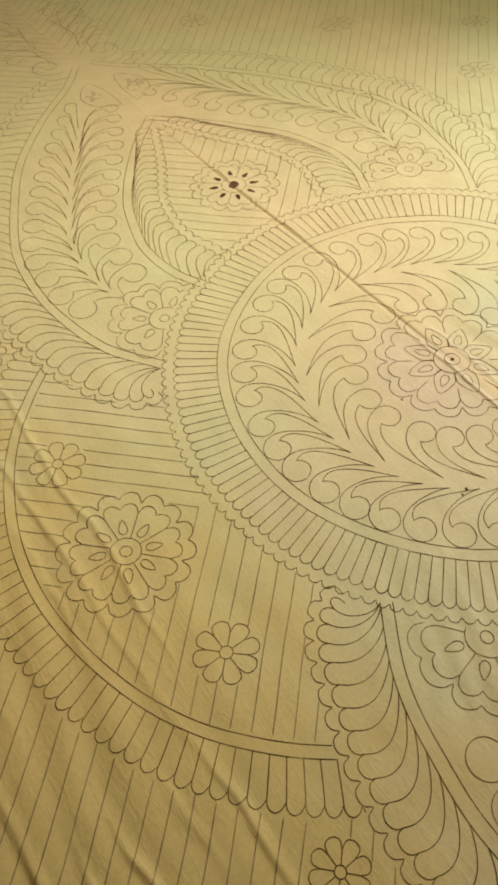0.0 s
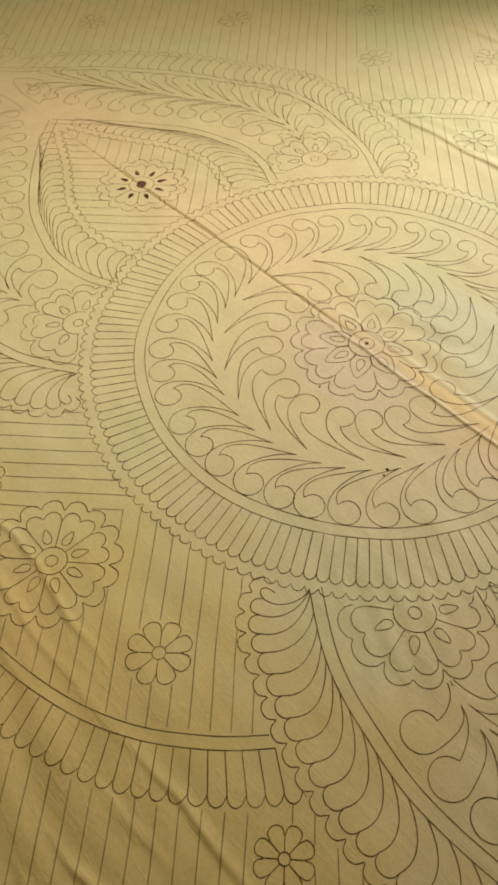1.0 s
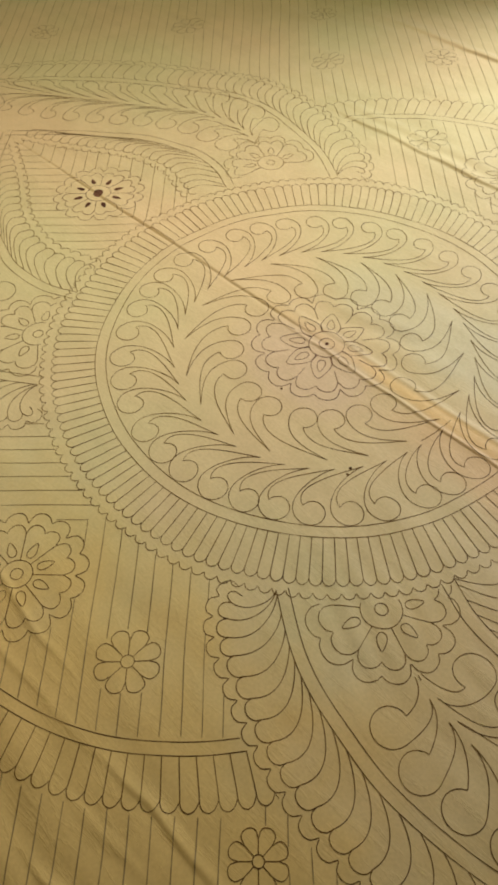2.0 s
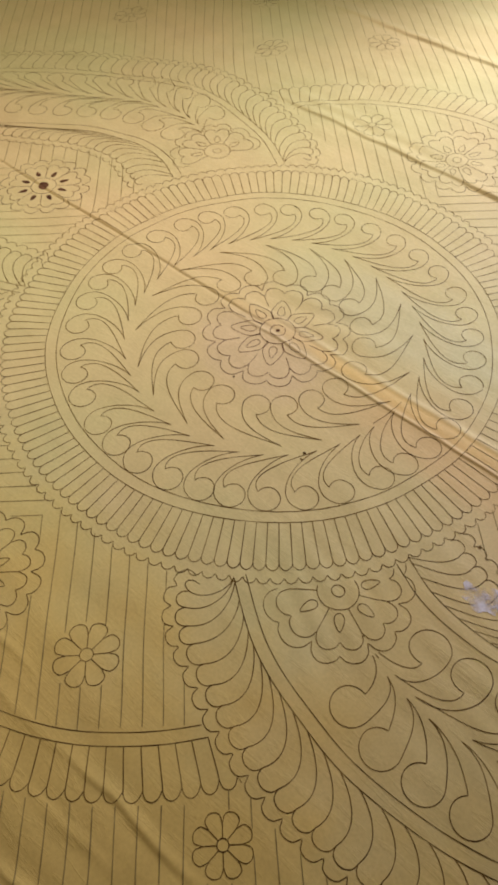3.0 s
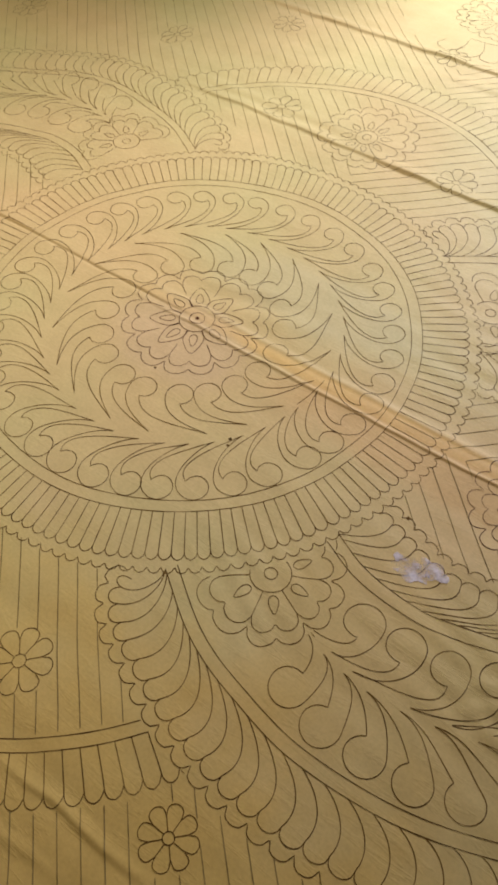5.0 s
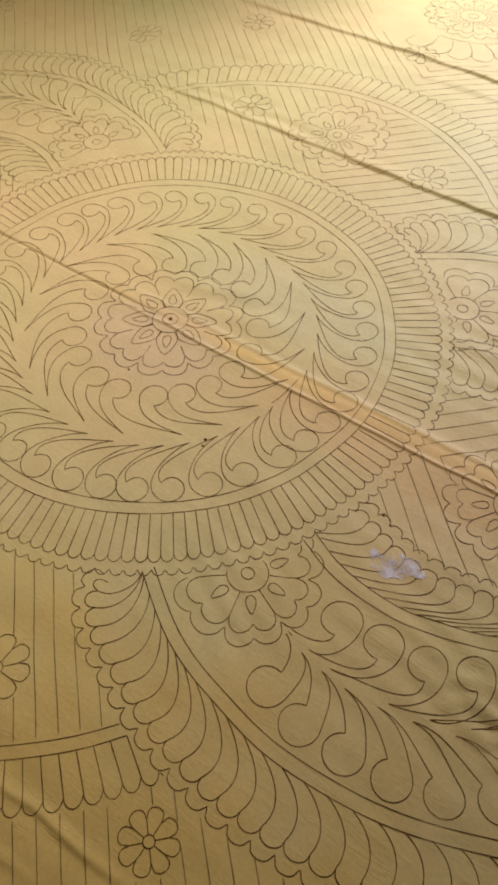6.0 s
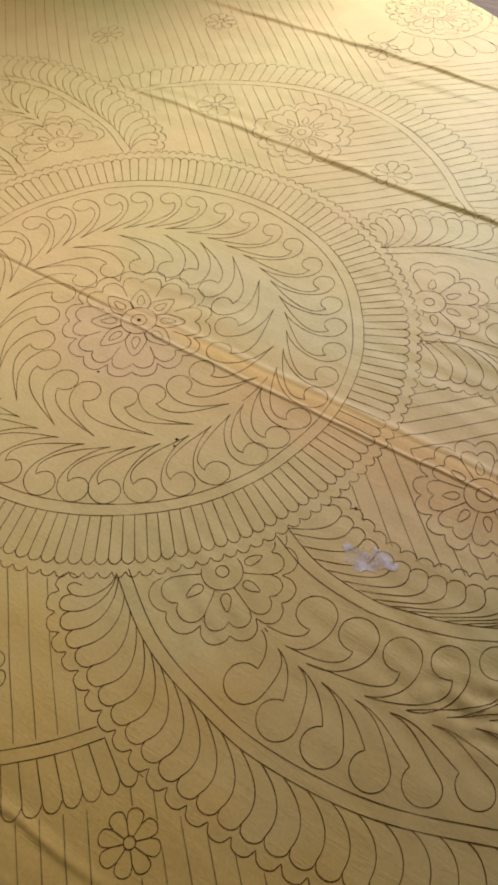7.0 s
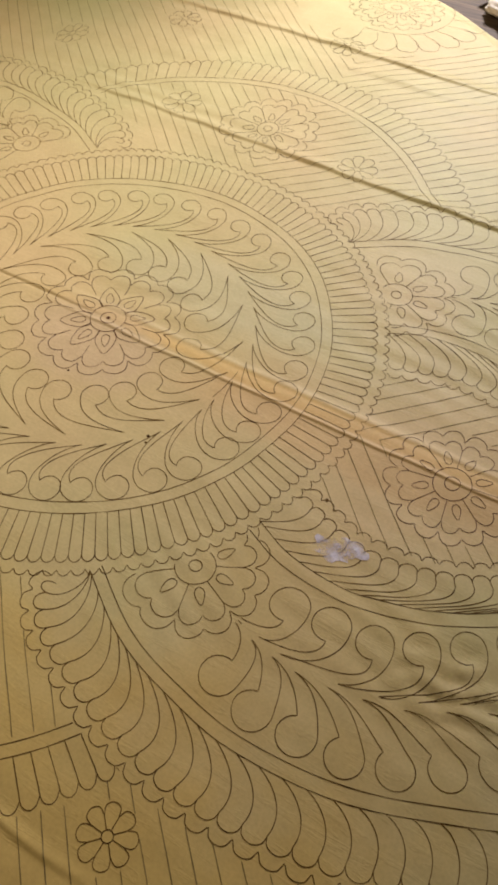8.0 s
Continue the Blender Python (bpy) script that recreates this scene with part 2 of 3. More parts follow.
def height(x, y):
    """The cloth's height at places x, y in metres."""
    fx = np.clip((np.asarray(x) - X0) / STEP, 0, NX - 1.001)
    y = np.clip(np.asarray(y), gy[0], gy[-1] - 1e-6)
    i, j = fx.astype(int), np.searchsorted(gy, y, side="right") - 1
    a, b = fx - i, (y - gy[j]) / (gy[j + 1] - gy[j])
    return (HZ[j, i] * (1 - a) * (1 - b) + HZ[j, i + 1] * a * (1 - b) + HZ[j + 1, i] * (1 - a) * b + HZ[j + 1, i + 1] * a * b)


def settle(P):
    """Where the drawing lies on the cloth, which was pulled a little askew beyond its second crease."""
    p, q = P[:, 0].copy(), P[:, 1].copy()
    k = smooth(0.9, 1.6, q) * (1 - smooth(1.2, 2.6, np.abs(p)))
    p2 = p * (1 + 0.06 * k) - 0.11 * k + 0.012 * np.exp(-(p * p + q * q) / 0.2)
    q2 = q + np.clip((q - 1.55) * 0.25, 0, 0.16)
    p2 += 0.0035 * waves(p, q, 41, 9.0, 2)
    q2 += 0.0035 * waves(p, q, 42, 9.0, 2)
    return np.stack([p2, q2], 1)


def unsettle(P):
    """The place in the drawing of what lies at P on the cloth."""
    p, q = P[:, 0], P[:, 1]
    q = np.where(q < 1.55, q, np.where(q < 2.35, 1.55 + (q - 1.55) / 1.25, q - 0.16))
    k = smooth(0.9, 1.6, q) * (1 - smooth(1.2, 2.6, np.abs(p)))
    return np.stack([(p + 0.11 * k) / (1 + 0.06 * k), q], 1)


# ---------------------------------------------------------------- room
def part(name, me, mat, parent=None, label=""):
    """Links a mesh as one object under its thing."""
    ob = new(name, me)
    if mat is not None and not me.materials:
        me.materials.append(mat)
    if parent is not None:
        ob.parent = parent
    if label:
        ob["label"] = label
    return ob


def box_mesh(name, lo, hi, bevel=0.0):
    bm = bmesh.new()
    bmesh.ops.create_cube(bm, size=1.0)
    lo, hi = Vector(lo), Vector(hi)
    for v in bm.verts:
        v.co = Vector([(lo[k] + hi[k]) / 2 + v.co[k] * (hi[k] - lo[k]) for k in range(3)])
    if bevel:
        bmesh.ops.bevel(bm, geom=bm.edges[:], offset=bevel, segments=2, affect="EDGES")
    me = bpy.data.meshes.new(name)
    bm.to_mesh(me)
    bm.free()
    return me


floor = tagged(part("floor", box_mesh("floor", (-3.2, -2.8, -0.10), (2.9, 4.2, -0.012)), WOOD), "dark brown grained wooden floor under the cloth", "floor", kind="structure")
for name, lo, hi in (("wall_north", (-3.3, 4.2, -0.1), (3.0, 4.3, 2.6)), ("wall_south", (-3.3, -2.9, -0.1), (3.0, -2.8, 2.6)),
                     ("wall_west", (-3.3, -2.8, -0.1), (-3.2, 4.2, 2.6)), ("wall_east", (2.9, -2.8, -0.1), (3.0, 4.2, 2.6))):
    tagged(part(name, box_mesh(name, lo, hi), WALL), "plain warm cream plastered room wall", "wall", kind="structure")
# out of view, added to block the far lamp from the cloth's far left
tagged(part("shade_blocker", box_mesh("shade_blocker", (-3.2, 1.90, -0.012), (-0.20, 2.0, 2.6)), GREEN), "unseen green panel added to shade and tint the cloth's far left", "wall", kind="structure")
tagged(part("ceiling", box_mesh("ceiling", (-3.3, -2.9, 2.6), (3.0, 4.3, 2.7)), WALL), "plain cream plastered ceiling", "ceiling", kind="structure")


# ---------------------------------------------------------------- the cloth
def edge_far(p):
    """The far hem of the cloth, in pattern units, which sags back towards the corner."""
    return 3.70 - 0.62 * np.clip(p + 0.12, 0, 3) + 0.05 * np.sin(2.3 * p) + 0.02 * np.sin(7 * p)


def cloth_mesh():
    P, Q = GX / S, GY / S
    far = edge_far(P)
    keep = Q <= far + 0.02
    x, y, z = GX.copy(), GY.copy(), HZ.copy()
    y = np.minimum(y, far * S)
    d = np.clip((far - Q) * S, 0, 1)
    z -= 0.010 * (1 - smooth(0.0, 0.05, d))
    idx = -np.ones(keep.shape, int)
    idx[keep] = np.arange(keep.sum())
    V = np.stack([x[keep], y[keep], z[keep]], 1)
    f = keep[:-1, :-1] & keep[1:, :-1] & keep[:-1, 1:] & keep[1:, 1:]
    F = np.stack([idx[:-1, :-1][f], idx[:-1, 1:][f], idx[1:, 1:][f], idx[1:, :-1][f]], 1)
    me = bpy.data.meshes.new("bedspread")
    me.vertices.add(len(V))
    me.vertices.foreach_set("co", V.ravel())
    me.loops.add(F.size)
    me.loops.foreach_set("vertex_index", F.ravel().astype(np.int32))
    me.polygons.add(len(F))
    me.polygons.foreach_set("loop_start", np.arange(0, F.size, 4, dtype=np.int32))
    me.polygons.foreach_set("use_smooth", np.ones(len(F), bool))
    me.update(calc_edges=True)
    return me


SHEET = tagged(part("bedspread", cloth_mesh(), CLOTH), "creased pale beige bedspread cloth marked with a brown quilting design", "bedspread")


# ---------------------------------------------------------------- drawing
def spline(ctrl, n=24):
    """A smooth curve through a few places."""
    c = np.array(ctrl, float)
    c = np.vstack([2 * c[0] - c[1], c, 2 * c[-1] - c[-2]])
    t = np.linspace(0, 1, n, endpoint=False)[:, None]
    out = []
    for a, b, d, e in zip(c[:-3], c[1:-2], c[2:-1], c[3:]):
        out.append(0.5 * (2 * b + (d - a) * t + (2 * a - 5 * b + 4 * d - e) * t ** 2 + (3 * b - a - 3 * d + e) * t ** 3))
    return np.vstack(out + [c[-2:-1]])


def length(C):
    return np.concatenate([[0], np.cumsum(np.hypot(*np.diff(C, axis=0).T))])


def along(C, s):
    """The places s along a curve, with the tangents there."""
    L = length(C)
    s = np.clip(np.atleast_1d(s), 0, L[-1])
    P = np.stack([np.interp(s, L, C[:, k]) for k in (0, 1)], 1)
    e = 0.01
    A = np.stack([np.interp(np.clip(s - e, 0, L[-1]), L, C[:, k]) for k in (0, 1)], 1)
    B = np.stack([np.interp(np.clip(s + e, 0, L[-1]), L, C[:, k]) for k in (0, 1)], 1)
    T = B - A
    return P, T / np.hypot(*T.T)[:, None]


def offset(C, d):
    T = np.gradient(C, axis=0)
    T /= np.hypot(*T.T)[:, None] + 1e-12
    return C + d * np.stack([-T[:, 1], T[:, 0]], 1)


def circle(c, r, n=28):
    a = np.linspace(0, 2 * math.pi, n + 1)
    return np.stack([c[0] + r * np.cos(a), c[1] + r * np.sin(a)], 1)


class Pen:
    """Gathers strokes and lays them on the cloth as one thin mesh."""

    def __init__(self):
        self.V, self.F, self.n = [], [], 0

    def stroke(self, P, wide=0.0010, lift=0.0005):
        P = np.asarray(P, float)
        L = length(P)
        if L[-1] < 0.006:
            return
        k = max(2, int(L[-1] / 0.0085) + 1)
        s = np.linspace(0, L[-1], k)
        P = settle(np.stack([np.interp(s, L, P[:, i]) for i in (0, 1)], 1)) * S
        T = np.gradient(P, axis=0)
        T /= np.hypot(*T.T)[:, None] + 1e-12
        N = np.stack([-T[:, 1], T[:, 0]], 1)
        w = wide * (1 + 0.22 * waves(P[:, 0], P[:, 1], 51, 70.0, 2))[:, None] / 2
        w[[0, -1]] *= 0.75
        rows = []
        for side in (1, -1):
            E = P + side * N * w
            rows.append(np.c_[E, height(E[:, 0], E[:, 1]) + lift])
        self.V += rows
        a = self.n + np.arange(k - 1)
        self.F.append(np.stack([a, a + k, a + k + 1, a + 1], 1))
        self.n += 2 * k

    def fill(self, P, lift=0.0004):
        """A solid blot within a closed outline."""
        P = np.asarray(P, float)
        P = settle(P[:-1]) * S
        c = P.mean(0, keepdims=True)
        E = np.vstack([c, P])
        self.V.append(np.c_[E, height(E[:, 0], E[:, 1]) + lift])
        m = len(P)
        a = np.arange(m)
        b = (a + 1) % m
        self.F.append(np.stack([np.full(m, self.n), self.n + 1 + a, self.n + 1 + b, self.n + 1 + b], 1))
        self.n += m + 1

    def mesh(self, name):
        me = bpy.data.meshes.new(name)
        if self.V:
            faces = [tuple(dict.fromkeys(f)) for f in np.vstack(self.F).tolist()]
            me.from_pydata(np.vstack(self.V).tolist(), [], faces)
        return me


def drawn(name, strokes, mat=None, parent=None, label="", wide=0.0010):
    """One drawn motif, or one piece of it, as a part of the cloth."""
    pen = Pen()
    for P in strokes:
        pen.stroke(P, wide)
    return part(name, pen.mesh(name), mat or INK, parent or SHEET, label)


def polar(r, deg, c=(0, 0)):
    a = np.radians(deg)
    return np.stack([c[0] + r * np.cos(a), c[1] + r * np.sin(a)], -1)


def flip(P, sp, sq):
    return np.asarray(P) * (sp, sq)


def inside(poly, P):
    """Which of the places P lie within a closed outline."""
    x, y = P[:, 0], P[:, 1]
    a, b = poly, np.roll(poly, -1, axis=0)
    hit = np.zeros(len(P), bool)
    for (x1, y1), (x2, y2) in zip(a, b):
        if y1 != y2:
            m = ((y1 > y) != (y2 > y)) & (x < (x2 - x1) * (y - y1) / (y2 - y1) + x1)
            hit ^= m
    return hit


def runs(P, ok):
    """The stretches of a line for which ok holds."""
    cut = np.flatnonzero(np.diff(np.concatenate([[0], ok.astype(int), [0]])))
    return [P[a:b] for a, b in zip(cut[::2], cut[1::2]) if b - a > 2]


# the middle: two rings, a fluted border and a scalloped hem
ringset = drawn("ring_border", [circle((0, 0), 0.952, 220), circle((0, 0), 1.0, 220)], label="double ring with a fluted scalloped border")
NF = 155
for k in range(NF):
    a = 360 / NF * k
    d = 180 / NF
    lobe = polar(np.array([1.168, 1.182, 1.190, 1.196, 1.190, 1.182, 1.168]), a + d * np.array([-1, -0.85, -0.5, 0, 0.5, 0.85, 1]))
    drawn("flute", [np.vstack([polar(np.array([1.0, 1.09]), np.array([a - d, a - d])), lobe])], parent=ringset)
hem = []
for k in range(NF):
    a = 360 / NF * (k + 0.35)
    d = 180 / NF
    hem.append(polar(np.array([1.222, 1.240, 1.246, 1.240, 1.222]), a + d * np.array([-1, -0.6, 0, 0.6, 1])))
drawn("scalloped_hem", [np.vstack(hem)], parent=ringset)

def bezier(a, b, c, d, n=14):
    t = np.linspace(0, 1, n)[:, None]
    return a * (1 - t) ** 3 + 3 * b * t * (1 - t) ** 2 + 3 * c * t * t * (1 - t) + d * t ** 3


def hooked(c, r, tip, back_root, front_root, turn, flow, sweep=270, front_flow=None, open_by=92):
    """A hooked feather: a round head that starts at its tip, a back line and a front line to the stem."""
    front_flow = flow if front_flow is None else front_flow
    c, tip, back_root, front_root, flow, front_flow = (np.asarray(v, float) for v in (c, tip, back_root, front_root, flow, front_flow))
    d = tip - c
    u = np.linspace(0, 1, 18)
    a = math.atan2(d[1], d[0]) + turn * np.radians(sweep) * u
    rad = np.hypot(*d) + (r - np.hypot(*d)) * np.clip(u * 4, 0, 1)
    head = c + np.stack([rad * np.cos(a), rad * np.sin(a)], 1)
    end = head[-1]
    run = turn * np.array([-math.sin(a[-1]), math.cos(a[-1])])
    far, near = np.hypot(*(back_root - end)), np.hypot(*(front_root - tip))
    back = bezier(end, end + run * far * 0.42, back_root - flow * far * 0.36, back_root)
    lead = a[-1] + turn * np.radians(open_by)
    front = bezier(tip, tip + np.array([math.cos(lead), math.sin(lead)]) * near * 0.36, front_root - front_flow * near * 0.36, front_root)
    return [np.vstack([head, back[1:]]), front]


# a wreath of hooked feathers, drawn by hand a little off the rings' middle
wreath = drawn("feather_wreath", [polar(np.full(8, 0.668), np.linspace(-12, 2, 8))], label="wreath of hooked feathers turning one way")
OUTER = [2, 10, 19.5, 29.4, 38.6, 48, 57.1, 67.6, 77.1, 87.1, 97.2, 107.2, 116, 126.2, 135.2, 145.3, 154.2, 162.9, 173.5, 183.5, 192.9, 201.2, 210.1, 219.9, 230.2, 239, 247.8, 258.7,
         267.4, 275.4, 284.6, 293.1, 300.8, 309.3, 318.6, 327.4, 338.2, 345.7, 353.7]
INNER = [5, 26, 44.7, 64.4, 83.2, 101.3, 123, 145.6, 168, 188, 209.7, 230.3, 246.9, 266, 281.2, 301.5, 316, 331.5, 347.6]


def ahead(a):
    """The bearing at which the back line of an outer feather meets the stem."""
    return a + 7.0 - 5.2 * math.exp(-(((a - 346 + 180) % 360 - 180) / 13) ** 2)


def off(r, deep, a, to):
    return r + deep * math.cos(radians(a - to))


for k, a in enumerate(OUTER):
    b = OUTER[(k + 1) % len(OUTER)] + (360 if k == len(OUTER) - 1 else 0)
    r = off(0.875, 0.020, a, 300)
    f = ahead(a)
    g = ahead(b)
    drawn("outer_feather", hooked(polar(r, a), 0.051 + 0.005 * math.cos(radians(a - 285)), polar(r - 0.028, a - 2.0), polar(off(0.655, 0.035, f, 310), f),
                                  polar(off(0.655, 0.035, g, 310), g), -1, polar(1.0, f + 104), 262, polar(1.0, g + 100), 115), parent=wreath)
for k, a in enumerate(INNER):
    b = INNER[(k + 1) % len(INNER)] + (360 if k == len(INNER) - 1 else 0)
    r = off(0.397, 0.050, a, 305)
    f, g = a + 12.5, b + 12.5
    drawn("inner_feather", hooked(polar(r, a), 0.056, polar(r + 0.046, a + 1.0), polar(off(0.612, 0.035, f, 310), f), polar(off(0.612, 0.035, g, 310), g), 1, polar(1.0, f + 56), 258, polar(1.0, g + 62), 115),
          parent=wreath)


# flowers
def lobes(c, R, n, turn, deep=0.12, lo=0.0, hi=1.0):
    """The outline of a flower whose petals each end in two lobes."""
    u = np.linspace(lo, hi, int(n * 18 * (hi - lo)) + 1)
    x = (u * n) % 1.0
    r = R * (1 - deep + deep * np.abs(np.sin(2 * math.pi * x)) ** 0.7) - R * 0.07 * np.exp(-(np.minimum(x, 1 - x) / 0.06) ** 2)
    return polar(r, turn + 360 * u, c)


def drop(c, a, r0, r1, wide):
    """A seed shape from r0 to r1 on the bearing a."""
    t = np.linspace(0, 2 * math.pi, 15)
    u = 0.5 - 0.5 * np.cos(t)
    r = r0 + (r1 - r0) * u
    w = wide * np.sin(t) * (1 - 0.65 * u)
    d = np.array([math.cos(radians(a)), math.sin(radians(a))])
    n = np.array([-d[1], d[0]])
    return np.array(c) + r[:, None] * d + w[:, None] * n


def big_flower(name, c, R, n, turn, label, mat=None, filled=False, keep=None, outer=0.8, core=0.28):
    """A flower of two-lobed petals with an outline round it, seeds and a ringed eye."""
    ok = keep or (lambda P: np.ones(len(P), bool))
    thing = drawn(name, runs(lobes(c, R, n, turn), ok(lobes(c, R, n, turn))), mat, label=label)
    for k in range(n):
        P = lobes(c, R * outer, n, turn, 0.13, k / n, (k + 1) / n)
        a = turn + 360 * k / n
        stem = np.linspace(polar(R * core, a, c), P[0], 8)
        piece = np.vstack([stem, P])
        drawn("petal", runs(piece, ok(piece)), mat, parent=thing)
        b = drop(c, a + 180 / n, R * (core + 0.06), R * (core + 0.31), R * 0.085)
        if ok(b).all():
            pen = Pen()
            if filled:
                pen.fill(b.mean(0) + (b - b.mean(0)) * 0.85)
            else:
                pen.stroke(b)
            part("seed", pen.mesh("seed"), mat or INK, thing)
    if filled:
        pen = Pen()
        pen.fill(circle(c, R * core * 0.42, 14))
        part("seed", pen.mesh("seed"), mat, thing)
    e1, e2 = circle(c, R * core), circle(c, R * core * 0.4)
    drawn("eye", runs(e1, ok(e1)) + [e2], mat, parent=thing)
    return thing


c0 = (0.014, -0.006)
rose = drawn("center_rosette", [lobes(c0, 0.325, 8, 10, 0.10)], RED_INK, label="eight-petalled rosette drawn in reddish brown")
for k in range(8):
    a = 10 + 45 * k
    P = lobes(c0, 0.280, 8, 10, 0.12, k / 8, (k + 1) / 8)
    drawn("petal", [P, np.linspace(polar(0.165, a, c0), P[0], 8)], RED_INK, parent=rose)
    b = a + 22.5
    leaf = spline([polar(0.078, b - 21, c0), polar(0.135, b - 19, c0), polar(0.205, b, c0), polar(0.135, b + 19, c0), polar(0.078, b + 21, c0)], 8)
    drawn("leaf", [leaf, drop(c0, b, 0.095, 0.165, 0.024)], RED_INK, parent=rose)
pen = Pen()
pen.fill(circle(c0, 0.009, 10))
for r in (0.034, 0.078):
    pen.stroke(circle(c0, r))
part("eye", pen.mesh("eye"), RED_INK, rose)


def small_flower(c, turn=0.0, r=0.115):
    thing = drawn("small_flower", [circle(c, r * 0.20, 16)], label="small flower of eight round petals in brown line")
    for k in range(8):
        a = turn + 45 * k
        P = spline([polar(r * 0.20, a - 22.5, c), polar(r * 0.45, a - 22.5, c), polar(r * 0.64, a - 22.0, c), polar(r * 0.91, a - 15.5, c), polar(r, a, c),
                    polar(r * 0.91, a + 15.5, c), polar(r * 0.64, a + 22.0, c)], 6)
        drawn("petal", [P], parent=thing)
    return thing


def petal_row(bounds, low, high, notch):
    """Two-lobed petals between bearings: bearings and radii."""
    A, R = [], []
    for a, b in zip(bounds[:-1], bounds[1:]):
        u = np.linspace(0, 1, 19)
        A.append(a + (b - a) * u)
        lobe = np.abs(np.sin(2 * math.pi * u)) ** 0.6
        R.append(np.where((u < 0.25) | (u > 0.75), low, notch) + (high - np.where((u < 0.25) | (u > 0.75), low, notch)) * lobe)
    return A, R


# the four quarters were traced a little apart
APART = {(1, -1): (0.0, 0.0), (-1, -1): (-0.049, 0.049), (1, 1): (0.039, -0.018), (-1, 1): (0.146, 0.028)}


LEAF_APART = {(1, -1): (0.0, 0.0), (-1, -1): (-0.005, 0.026), (1, 1): (0.0, 0.0), (-1, 1): (0.085, -0.018)}
PETAL_APART = {(1, -1): (0.0, 0.0), (-1, -1): (-0.050, 0.016), (1, 1): (0.0, 0.0), (-1, 1): (0.050, -0.038)}


def quarter(P, sp, sq, apart):
    """A line of one quarter, as it was traced in another; the tracings agree again towards the tips."""
    w = (1 - smooth(1.3, 2.5, np.hypot(*P.T)))[:, None]
    return flip(P + w * np.array(apart[sp, sq]), sp, sq)


def plume_flower(sp, sq):
    """Half a flower that rises out of the fluted ring between two leaves."""
    c = np.array((1.004, 0.805)) + APART[sp, sq]
    bounds = math.degrees(math.atan2(c[1], c[0])) - np.array([-102.0, -38.0, 14.5, 66.7, 122.0])

    def shown(P):
        return [flip(R, sp, sq) for R in runs(P, np.hypot(*P.T) > 1.25)]
    A, R = petal_row(bounds, 0.205, 0.262, 0.232)
    thing = drawn("plume_flower", shown(np.vstack([polar(r, a, c) for a, r in zip(A, R)])), label="half flower rising from the fluted ring")
    A, R = petal_row(bounds, 0.170, 0.216, 0.184)
    for a, r in zip(A, R):
        drawn("petal", shown(np.vstack([np.linspace(polar(0.072, a[0], c), polar(r[0], a[0], c), 8), polar(r, a, c), np.linspace(polar(r[-1], a[-1], c), polar(0.072, a[-1], c), 8)])), parent=thing)
        drawn("seed", [flip(drop(c, a[9], 0.084, 0.152, 0.024), sp, sq)], parent=thing)
    drawn("eye", shown(circle(c, 0.072)) + [flip(circle(c, 0.023, 16), sp, sq)], parent=thing)


# the leaf outlines of one quarter; the others mirror it
LEAF = spline([(0.70, 1.01), (0.93, 1.15), (1.15, 1.22), (1.40, 1.262), (1.72, 1.238), (2.03, 1.14), (2.50, 0.90), (2.88, 0.59), (3.20, 0.24), (3.40, 0.07)])
FAN = spline([(0.602, 1.093), (0.580, 1.145), (0.615, 1.210), (0.667, 1.256), (0.733, 1.297), (0.811, 1.328), (0.97, 1.393), (1.16, 1.44), (1.40, 1.465), (1.62, 1.45), (1.86, 1.40), (2.15, 1.29), (2.60, 1.06), (3.00, 0.72), (3.25, 0.42), (3.34, 0.27)])
PETAL = spline([(1.09, 0.59), (1.24, 0.65), (1.42, 0.675), (1.58, 0.66), (1.88, 0.555), (2.26, 0.285), (2.55, 0.01)])
FRINGE = spline([(1.20, 0.34), (1.33, 0.38), (1.45, 0.415), (1.60, 0.41), (1.80, 0.35), (2.06, 0.20), (2.41, 0.03)])
SPINE = spline([(1.233, 0.903), (1.32, 0.932), (1.45, 0.950), (1.60, 0.938), (1.72, 0.912), (1.83, 0.878), (2.30, 0.62), (2.82, 0.28), (3.05, 0.12)])
UPPER = spline([(1.357, 0.773), (1.526, 0.765), (1.665, 0.748), (1.794, 0.695), (1.92, 0.62), (2.20, 0.42), (2.55, 0.20), (2.80, 0.09)])
LOWER = spline([(1.25, 1.08), (1.40, 1.13), (1.57, 1.13), (1.72, 1.115), (1.86, 1.075), (2.00, 1.0), (2.12, 0.93), (2.50, 0.68), (2.85, 0.40), (3.05, 0.22)])


def scallops(C, n, out, s0=0.0, s1=None):
    s1 = length(C)[-1] if s1 is None else s1
    t = np.linspace(s0, s1, n + 1)
    rows = []
    for a, b in zip(t[:-1], t[1:]):
        u = np.linspace(a, b, 7)
        P, T = along(C, u)
        bulge = out * np.sqrt(np.clip(1 - ((u - (a + b) / 2) / ((b - a) / 2)) ** 2, 0, 1))
        rows.append(P + bulge[:, None] * np.stack([-T[:, 1], T[:, 0]], 1))
    return np.vstack(rows)


